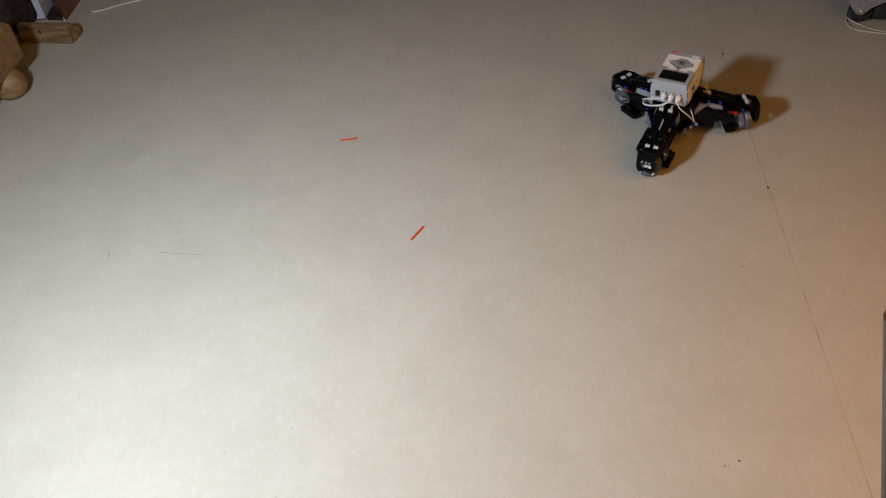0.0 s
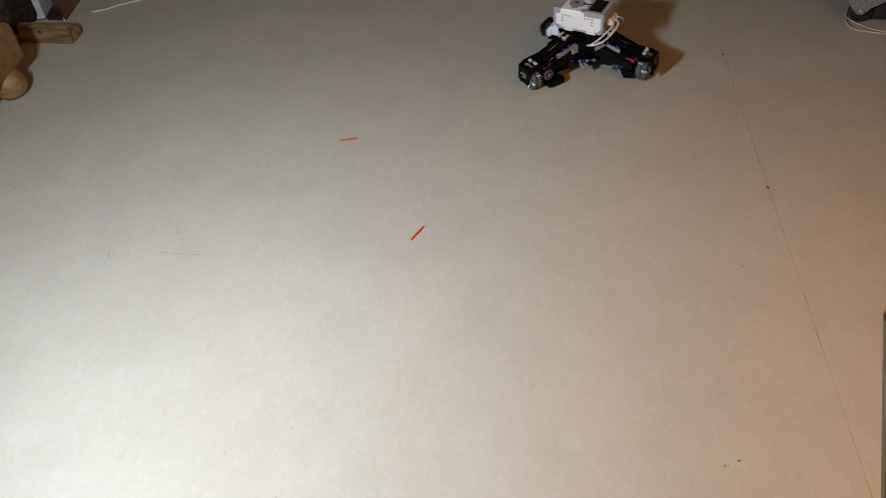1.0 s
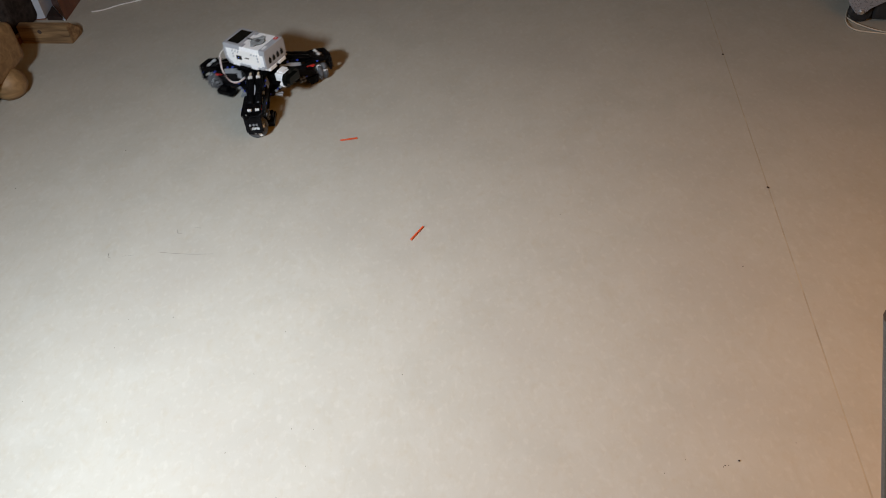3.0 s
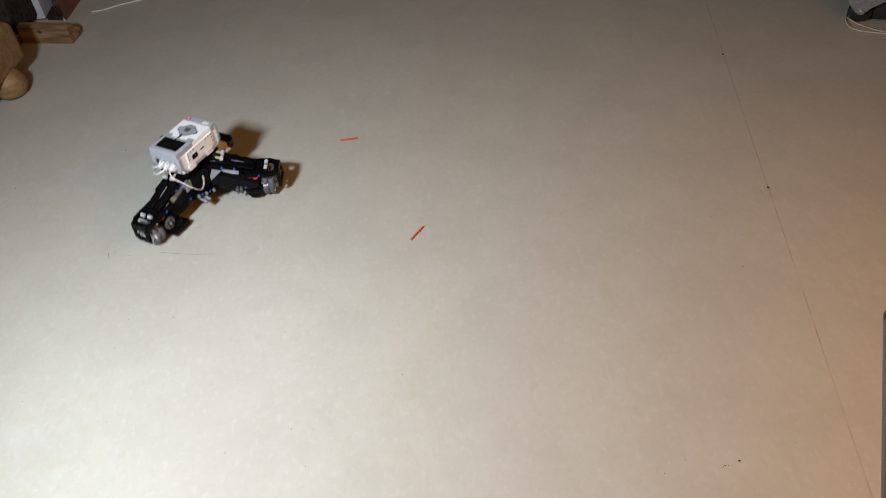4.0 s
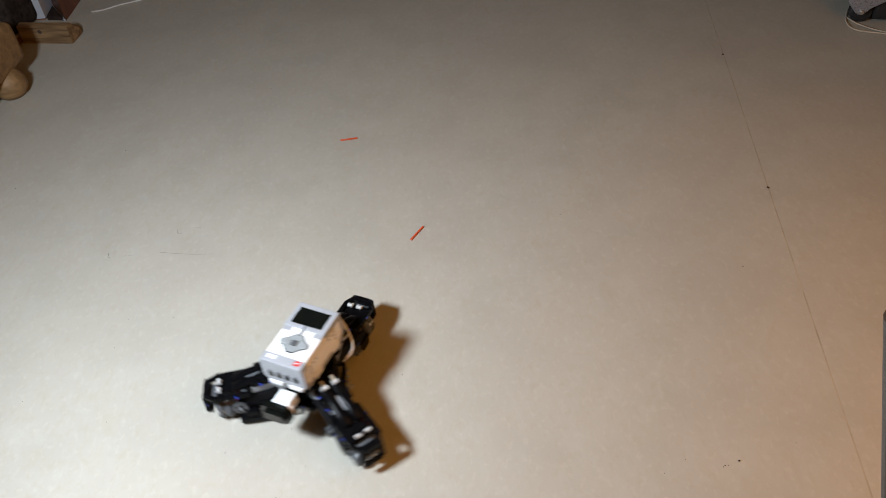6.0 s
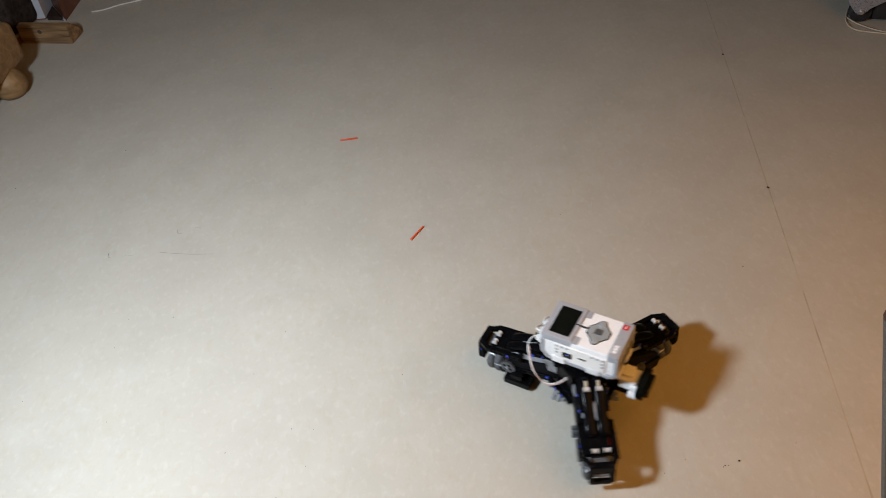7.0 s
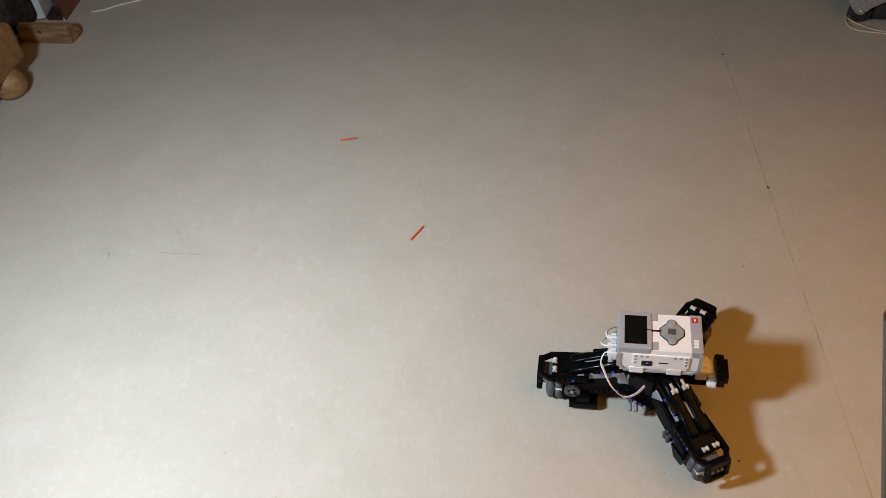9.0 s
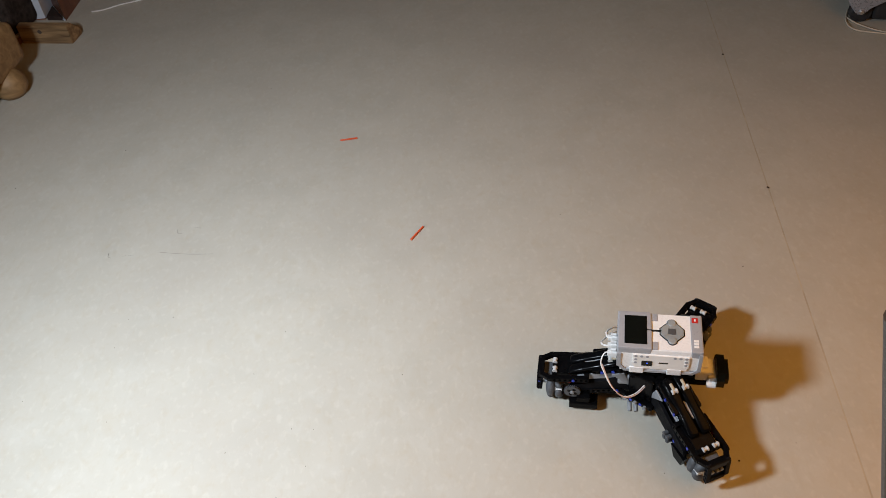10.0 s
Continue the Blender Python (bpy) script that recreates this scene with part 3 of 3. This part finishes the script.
def wheel_meshes():
    """An omni wheel: two hubs side by side, each with four barrel rollers across its rim."""
    roller = bmesh.new()
    prof = []
    for k in range(9):
        s = (k - 4) / 4 * 0.0138
        prof.append((math.sqrt(WHEEL_R ** 2 - s * s) - (WHEEL_R - 0.0078), s))
    lathe(roller, prof, None, 14)
    hub = bmesh.new()
    for x in (-0.0062, 0.0062):
        cyl(hub, (x - 0.0052, 0, 0), (x + 0.0052, 0, 0), 0.0118, 16, bevel=0.001)
        for k in range(4):
            a = k * math.pi / 2 + (0 if x < 0 else math.pi / 4)
            p = pose(x, 0, 0, math.degrees(a), 0, 0)
            box(hub, (-0.0050, -0.0048, 0.010), (0.0050, 0.0048, 0.0205), 0.0016, p)
    out = []
    for bm, name, material in ((hub, "hub", WHITE), (roller, "roller", DARK)):
        me = bpy.data.meshes.new(name)
        bmesh.ops.recalc_face_normals(bm, faces=bm.faces)
        for f in bm.faces:
            f.smooth = name == "roller"
        bm.to_mesh(me)
        bm.free()
        me.materials.append(material)
        out.append(me)
    return out


ARM = arm_meshes()
for deg in ARMS:
    for name, me, label in ARM:
        part_of(name, me, robot, label, pose(0, 0, 0, 0, 0, deg))
HUB, ROLLER = wheel_meshes()
WHEELS = []
for deg in ARMS:
    w = part_of("omni_wheel", HUB, robot, "white omni wheel hub with dark grey rollers", pose(0, 0, 0, 0, 0, deg) @ pose(WHEEL_AT, 0, WHEEL_R + DROP))
    for x, off in ((-0.0062, 45), (0.0062, 0)):
        for k in range(4):
            part_of("roller", ROLLER, w, "", pose(0, 0, 0, off + 90 * k, 0, 0) @ pose(x, 0, WHEEL_R - 0.0078, 90, 0, 0))
    WHEELS.append(w)


def robot_centre():
    bm = bmesh.new()
    for a in (0, 60, 120):
        box(bm, (-0.040, -0.020, 0.034), (0.040, 0.020, 0.100), 0.003, pose(0, 0, 0, 0, 0, a))
    part("core_frame", bm, BLACK, robot)
    for y in (-0.028, 0.028, -0.012, 0.012):
        part("beam", liftarm(bmesh.new(), 13, pose(-0.048, y, 0.1085)), BLACK, robot)
    for x in (-0.040, -0.008, 0.032):
        part("beam", liftarm(bmesh.new(), 9, pose(x, -0.032, 0.1010, 0, 0, 90)), BLACK, robot)
    for a in (60, 180, -60):
        m = pose(0, 0, 0, 0, 0, a)
        part("beam", liftarm(bmesh.new(), 7, m @ pose(0.046, -0.024, 0.052, 0, 0, 90)), BLACK, robot)
        for y in (-0.016, 0.0, 0.016):
            part("pin", cyl(bmesh.new(), m @ Vector((0.048, y, 0.052)), m @ Vector((0.0545, y, 0.052)), 0.0030, 8, bevel=0.0005), MID, robot)
        for y in (-0.008, 0.008):
            part("pin", cyl(bmesh.new(), m @ Vector((0.044, y, 0.052)), m @ Vector((0.0505, y, 0.052)), 0.0024, 8), BLUE, robot, "blue connector pin")


robot_centre()


def range_sensor():
    bm = bmesh.new()
    box(bm, (-0.084, -0.0120, 0.080), (-0.058, 0.0160, 0.0995), 0.003)
    box(bm, (-0.088, -0.0160, 0.077), (-0.076, 0.0200, 0.0940), 0.003)
    body = part("sensor", bm, WHITE, robot, "white sensor with a rounded black face")
    bm = bmesh.new()
    o = [(-0.020, 0.0), (-0.0245, 0.006), (-0.0245, 0.020), (-0.018, 0.0295), (0.018, 0.0295), (0.0245, 0.020), (0.0245, 0.006), (0.020, 0.0)]
    o = [(y + 0.003, z + 0.076) for y, z in o]
    prism(bm, o, -0.1045, -0.0875, axis="x")
    n = len(o)
    bmesh.ops.bevel(bm, geom=[e for e in bm.edges if all(v.co.x < -0.1044 for v in e.verts)], offset=0.006, segments=4, affect="EDGES")
    part("sensor_face", bm, LCD, body, "glossy black sensor face")
    part("sensor_neck", box(bmesh.new(), (-0.070, -0.008, 0.082), (-0.040, 0.014, 0.092), 0.002), BLACK, body)
    part("sensor_arm", box(bmesh.new(), (-0.086, -0.010, 0.066), (-0.040, 0.014, 0.0768), 0.0015), BLACK, body, "black support beam")
    part("sensor_plate", box(bmesh.new(), (-0.076, -0.0125, 0.0990), (-0.060, 0.0080, 0.1025), 0.001), WHITE, body)
    bm = bmesh.new()
    cyl(bm, (-0.075, 0.020, 0.078), (-0.089, 0.020, 0.078), 0.0055, 12, bevel=0.001)
    part("sensor_bush", bm, CABLE, body)


range_sensor()


def cables():
    left = [(0.062, 0.0215, 0.1365), (0.074, 0.0225, 0.137), (0.079, 0.033, 0.126), (0.071, 0.045, 0.112), (0.061, 0.053, 0.096), (0.044, 0.0545, 0.079), (0.027, 0.047, 0.078), (0.014, 0.037, 0.087)]
    runs = [
        (left, CABLE, 0.0010),
        ([(x - 0.0018, y + 0.0004, z - 0.0016) for x, y, z in left[2:]], PINK, 0.0010),
        ([(0.062, 0.0072, 0.1365), (0.071, 0.009, 0.137), (0.079, 0.0, 0.131), (0.075, -0.018, 0.120), (0.062, -0.042, 0.108), (0.042, -0.054, 0.100), (0.025, -0.046, 0.092)], CABLE, 0.0016),
        ([(0.062, -0.0072, 0.1365), (0.070, -0.006, 0.138), (0.072, -0.021, 0.134), (0.061, -0.040, 0.122), (0.045, -0.054, 0.107), (0.030, -0.048, 0.095)], CABLE, 0.0016),
    ]
    for pts, material, radius in runs:
        part("cable", tube(bmesh.new(), pts, radius, 6, 6, 0.75), material, robot, "white cable" if material == CABLE else "pale pink cable")


cables()


# ---- things on the floor and round the edge ----
def cord(a, b):
    """A short two-strand twisted cord lying on the floor."""
    a, b = Vector(a), Vector(b)
    ob = thing("cord_piece", "short orange-red twisted cord lying on the floor", "cord", Matrix.Translation((*((a + b) / 2), 0)), "cord pieces")
    d = (b - a) / 2
    n = Vector((-d.y, d.x)).normalized()
    for ph in (0, math.pi):
        pts = []
        for k in range(29):
            u = k / 14 - 1
            s = ph + k * 1.05
            p = d * u + n * 0.0013 * math.cos(s)
            pts.append((p.x, p.y, 0.0023 + 0.0010 * math.sin(s)))
        part("strand", tube(bmesh.new(), pts, 0.0011, 5, 3), CORD, ob)


cord((-0.197, 1.552), (-0.160, 1.553))
cord((-0.059, 1.203), (-0.033, 1.237))


def crumb(x, y, r):
    bm = bmesh.new()
    bmesh.ops.create_icosphere(bm, subdivisions=1, radius=r)
    rng = random.Random(int((x * 31 + y * 17) * 1000))
    for v in bm.verts:
        v.co *= 0.7 + 0.6 * rng.random()
        v.co.z *= 0.55
    low = min(v.co.z for v in bm.verts)
    for v in bm.verts:
        v.co.z -= low
    me = bpy.data.meshes.new("crumb")
    bm.to_mesh(me)
    bm.free()
    me.materials.append(CRUMB)
    ob = new("crumb", me)
    ob.location = (x, y, 0)
    tagged(ob, "small dark crumb lying on the floor", "crumb", "crumbs on the floor")


for x, y, r in ((0.707, 1.716, 0.0034), (0.641, 1.233, 0.0030), (-0.687, 1.612, 0.0018), (-0.368, 1.798, 0.0018), (-0.291, 1.007, 0.0017), (-0.091, 0.883, 0.0014), (0.369, 0.648, 0.0018), (0.391, 0.653, 0.0025), (0.28, 0.647, 0.0013), (0.525, 1.034, 0.0017), (0.233, 1.226, 0.0016), (-0.731, 0.92, 0.0015), (-0.373, 0.771, 0.0014), (-0.595, 1.017, 0.0013), (-0.288, 0.683, 0.0014), (-0.912, 1.518, 0.0019), (-0.582, 1.082, 0.0012), (-0.499, 1.074, 0.0014), (-0.340, 0.921, 0.0012), (-0.271, 0.801, 0.0014), (-0.235, 0.795, 0.0012), (-0.576, 0.857, 0.0013), (-0.246, 0.730, 0.0011), (0.366, 0.646, 0.0014), (0.374, 0.648, 0.0012), (0.316, 0.665, 0.0012), (0.481, 0.671, 0.0012)):
    crumb(x, y, r if r > 0.0025 else r * 0.60)


def hair(pts, r=0.0004):
    bm = tube(bmesh.new(), [(x, y, 0.0006) for x, y in pts], r, 4, 6)
    me = bpy.data.meshes.new("hair_strand")
    bm.to_mesh(me)
    bm.free()
    me.materials.append(HAIR)
    tagged(new("hair_strand", me), "thin dark hair lying on the floor", "hair", "hairs on the floor")


hair([(-0.553, 1.254), (-0.520, 1.245), (-0.480, 1.236), (-0.444, 1.231)], 0.00022)
hair([(-0.656, 1.268), (-0.655, 1.258), (-0.648, 1.253)], 0.0003)
hair([(-0.527, 1.318), (-0.524, 1.305), (-0.515, 1.302)], 0.00014)
hair([(-0.490, 1.316), (-0.478, 1.312)], 0.00014)
hair([(-0.63, 1.256), (-0.60, 1.254)], 0.00010)


def pine_bed():
    """The end of a low pine frame: a thick round-edged rail on turned ball feet."""
    ob = thing("pine_bed_frame", "lacquered pine bed frame rail on a turned ball foot", "bed", pose(-1.026, 1.945, 0, 0, 0, -10.8))
    bm = box(bmesh.new(), (-0.076, -0.75, 0.057), (0.029, 0.055, 0.164), 0.026, None, 6)
    for f in bm.faces:
        f.smooth = True
    part("rail", bm, PINE, ob)
    # thin rough-pine line along the top of the rail
    bm = box(bmesh.new(), (-0.036, -0.70, 0.1635), (-0.034, 0.024, 0.1648))
    part("top_line", bm, PINE2, ob)
    prof = [(0.016, 0.0), (0.030, 0.003), (0.040, 0.016), (0.0435, 0.032), (0.040, 0.050), (0.030, 0.064), (0.022, 0.070), (0.022, 0.076)]
    for y in (-0.032, -0.66):
        bm = lathe(bmesh.new(), prof, Matrix.Translation((0.006, y, 0)), 24)
        for f in bm.faces:
            f.smooth = len(f.verts) == 4
        part("ball_foot", bm, PINE, ob)


pine_bed()


def corner_things():
    ob = thing("pine_wedge", "rough pine wedge block lying on the floor", "wood block", pose(-0.931, 2.141, 0, 0, 0, -13.5))
    bm = prism(bmesh.new(), [(0.0, 0.0), (0.055, 0.0), (0.056, 0.018), (0.020, 0.054), (0.0, 0.052)], -0.150, 0.0, None, "x")
    bmesh.ops.bevel(bm, geom=bm.edges[:], offset=0.0015, segments=2, affect="EDGES")
    part("block", bm, PINE2, ob)
    bm = cyl(bmesh.new(), (-0.085, -0.0005, 0.036), (-0.085, 0.004, 0.036), 0.006, 10)
    part("knot", bm, CRUMB, ob, "dark knot")
    ob = thing("pine_board", "rough pine board offcut lying on the floor", "wood block", pose(-1.090, 2.140, 0, 0, 0, -8))
    part("board", box(bmesh.new(), (-0.16, 0.0, 0.0), (0.0, 0.100, 0.020), 0.0015), PINE2, ob)
    part("edge_strip", box(bmesh.new(), (0.0003, 0.002, 0.001), (0.004, 0.098, 0.018), 0.0006), MAHOG, ob, "red-brown edge strip")
    ob = thing("white_panel", "white painted cabinet end standing on the floor", "cabinet", pose(-1.046, 2.303, 0, 0, 0, -2))
    part("board", box(bmesh.new(), (-0.034, 0, 0.004), (0, 0.30, 0.6), 0.002), PAINTED, ob)
    part("base_strip", box(bmesh.new(), (-0.032, 0.002, 0), (-0.002, 0.298, 0.006)), MAHOG, ob)
    ob = thing("wooden_cabinet", "red-brown wooden cabinet corner standing on the floor", "cabinet", pose(-0.984, 2.281, 0))
    part("carcass", prism(bmesh.new(), [(0, 0), (0.016, 0.14), (-0.02, 0.30), (-0.20, 0.24), (-0.058, 0.094)], 0.0, 0.6), MAHOG, ob)
    # near-black slab fills the triangle between the two cabinets
    part("dark_slab", prism(bmesh.new(), [(-0.056, 0.018), (-0.008, 0.004), (-0.056, 0.082)], 0.0, 0.012), DARKWOOD, ob, "near-black triangular slab")
    part("pale_edge", tube(bmesh.new(), [(-0.002, -0.003, 0.004), (-0.030, 0.043, 0.004), (-0.060, 0.091, 0.004)], 0.003, 6, 2), PAINTED, ob, "pale edge strip")
    # rounded block fills the unresolved dark region beside the white panel
    ob = thing("dark_block", "near-black rounded block standing on the floor", "bag", pose(-1.32, 2.36, 0, 0, 0, -13.5))
    bm = box(bmesh.new(), (-0.3, -0.12, 0), (0.262, 0.2, 0.45), 0.03, None, 4)
    part("bag", bm, DARK_MATT, ob)
    ob = thing("cable_strip", "thin white cable strip lying on the floor", "cable")
    part("strip", tube(bmesh.new(), [(-0.917, 2.312, 0.003), (-0.88, 2.318, 0.003), (-0.84, 2.336, 0.003), (-0.78, 2.352, 0.003), (-0.6, 2.40, 0.003)], 0.0036, 6, 6, 0.5), CABLE, ob)


corner_things()


def trolley():
    """A silver appliance on black wheels, with its flex looped on the floor."""
    ob = thing("rolling_appliance", "silver plastic appliance on a black rubber wheel", "appliance", pose(1.062, 1.797, 0, 0, 0, -20))
    bm = lathe(bmesh.new(), [(0.018, -0.014), (0.025, -0.012), (0.0275, 0), (0.025, 0.012), (0.018, 0.014)], pose(0, 0, 0.0275, 90, 0, 0), 24)
    part("wheel", bm, TYRE, ob)
    bm = prism(bmesh.new(), [(-0.047, 0.10), (-0.033, 0.056), (-0.012, 0.030), (0.004, 0.029), (0.014, 0.050), (0.06, 0.082), (0.22, 0.10), (0.22, 0.20), (-0.03, 0.20)], -0.030, -0.018, None, "y")
    bmesh.ops.bevel(bm, geom=bm.edges[:], offset=0.003, segments=2, affect="EDGES")
    part("wheel_bracket", bm, SILVER, ob)
    part("housing", box(bmesh.new(), (-0.03, -0.017, 0.112), (0.35, 0.16, 0.26), 0.03, None, 4), SILVER, ob)
    # added black block stands in for the shaded floor under the housing
    part("under_shade", box(bmesh.new(), (0.026, -0.013, 0.008), (0.34, 0.14, 0.111), 0.012, None, 3), TYRE, ob, "black block standing in for shade under the appliance")
    part("axle_cap", cyl(bmesh.new(), (-0.002, -0.037, 0.038), (-0.002, -0.028, 0.038), 0.005, 14, bevel=0.002), STEEL, ob, "bright steel axle cap")
    bm = lathe(bmesh.new(), [(0.024, -0.016), (0.034, -0.013), (0.037, 0), (0.034, 0.013), (0.024, 0.016)], pose(0.27, 0.05, 0.037, 90, 0, 0), 24)
    part("wheel", bm, TYRE, ob)
    ob = thing("power_flex", "cream power flex looped on the floor", "cable")
    part("flex", tube(bmesh.new(), [(1.22, 1.66, 0.003), (1.095, 1.719, 0.003), (1.047, 1.743, 0.003), (1.030, 1.766, 0.003), (1.034, 1.801, 0.003), (1.056, 1.844, 0.003)], 0.0018, 6, 8), FLEX, ob)
    ob = thing("power_flex", "cream power flex looped on the floor", "cable")
    part("flex", tube(bmesh.new(), [(1.040, 1.815, 0.003), (1.044, 1.799, 0.003), (1.058, 1.768, 0.003), (1.095, 1.722, 0.006), (1.20, 1.67, 0.006)], 0.0016, 6, 8), FLEX, ob)


trolley()


def edge_tube():
    # added tube stands in for a blurred dark strip close to the lens
    ob = thing("edge_tube", "dark grey tube added at the right edge of the view", "stand")
    a, b = Vector((0.5076, 0.4426, 0.0)), Vector((0.2374, 0.2883, 0.75))
    bm = tube(bmesh.new(), [a + (b - a) * 0.012, a.lerp(b, 0.5), b], 0.006, 12, 4)
    part("tube", bm, TUBE_GREY, ob)
    part("rubber_foot", cyl(bmesh.new(), a + Vector((0, 0, 0.003)), a + (b - a).normalized() * 0.03, 0.009, 12, bevel=0.002), TYRE, ob)


edge_tube()

# ---- what moves ----
# seconds, metres, degrees: the robot drives round a rounded square while it spins
PATH = [
    (0.0, 0.5077, 1.4397, -123.1), (0.5, 0.4896, 1.6257, -79.9), (1.0, 0.3810, 1.7373, -33.4), (1.5, 0.1920, 1.7765, 10.1),
    (2.0, -0.0211, 1.8037, 55.4), (2.5, -0.2383, 1.8208, 99.0), (2.7, -0.3026, 1.8067, 118.7), (3.8, -0.4685, 1.4910, 219.2),
    (4.1, -0.4916, 1.3673, 246.7), (4.5, -0.5228, 1.1884, 284.1), (5.0, -0.5087, 1.0155, 328.6), (5.5, -0.4072, 0.9059, 374.3),
    (5.7, -0.3449, 0.8817, 392.7), (6.8, 0.1287, 0.8093, 492.9), (7.1, 0.2202, 0.7963, 512.3), (7.4, 0.2725, 0.7892, 524.1),
    (7.5, 0.2855, 0.7832, 525.7), (7.6, 0.2926, 0.7792, 526.2), (7.7, 0.2926, 0.7792, 526.2), (10.0, 0.2926, 0.7792, 526.2),
]


def along(t):
    """The robot's place and heading at t: cubic pieces with shared slopes."""
    k = max(i for i in range(len(PATH) - 1) if PATH[i][0] <= t or i == 0)

    def slope(i, c):
        if i == 0 or i == len(PATH) - 1:
            j = min(i, len(PATH) - 2)
            return (PATH[j + 1][c] - PATH[j][c]) / (PATH[j + 1][0] - PATH[j][0])
        h0, h1 = PATH[i][0] - PATH[i - 1][0], PATH[i + 1][0] - PATH[i][0]
        s0, s1 = (PATH[i][c] - PATH[i - 1][c]) / h0, (PATH[i + 1][c] - PATH[i][c]) / h1
        return 0.0 if s1 == 0 else (s0 * h1 + s1 * h0) / (h0 + h1)

    h = PATH[k + 1][0] - PATH[k][0]
    u = (t - PATH[k][0]) / h
    out = []
    for c in (1, 2, 3):
        p, q, a, b = PATH[k][c], PATH[k + 1][c], slope(k, c) * h, slope(k + 1, c) * h
        out.append(p * (2 * u ** 3 - 3 * u * u + 1) + a * (u ** 3 - 2 * u * u + u) + q * (3 * u * u - 2 * u ** 3) + b * (u ** 3 - u * u))
    return out


def motions():
    times = [k / FPS for k in range(0, 10 * FPS + 1)]
    states = [along(t) for t in times]
    walk(robot, [(t, pose(x, y, -DROP, 0, 0, a)) for t, (x, y, a) in zip(times, states)])
    for wheel, deg in zip(WHEELS, ARMS):
        spin, rows = 0.0, []
        for i, t in enumerate(times):
            if i:
                (x0, y0, a0), (x1, y1, a1) = states[i - 1], states[i]
                side = radians((a0 + a1) / 2 + deg + 90)
                run = (x1 - x0) * math.cos(side) + (y1 - y0) * math.sin(side) + radians(a1 - a0) * WHEEL_AT
                spin -= math.degrees(run / WHEEL_R)
            rows.append((t, pose(0, 0, 0, 0, 0, deg) @ pose(WHEEL_AT, 0, WHEEL_R + DROP) @ pose(0, 0, 0, spin, 0, 0)))
        walk(wheel, rows)


motions()
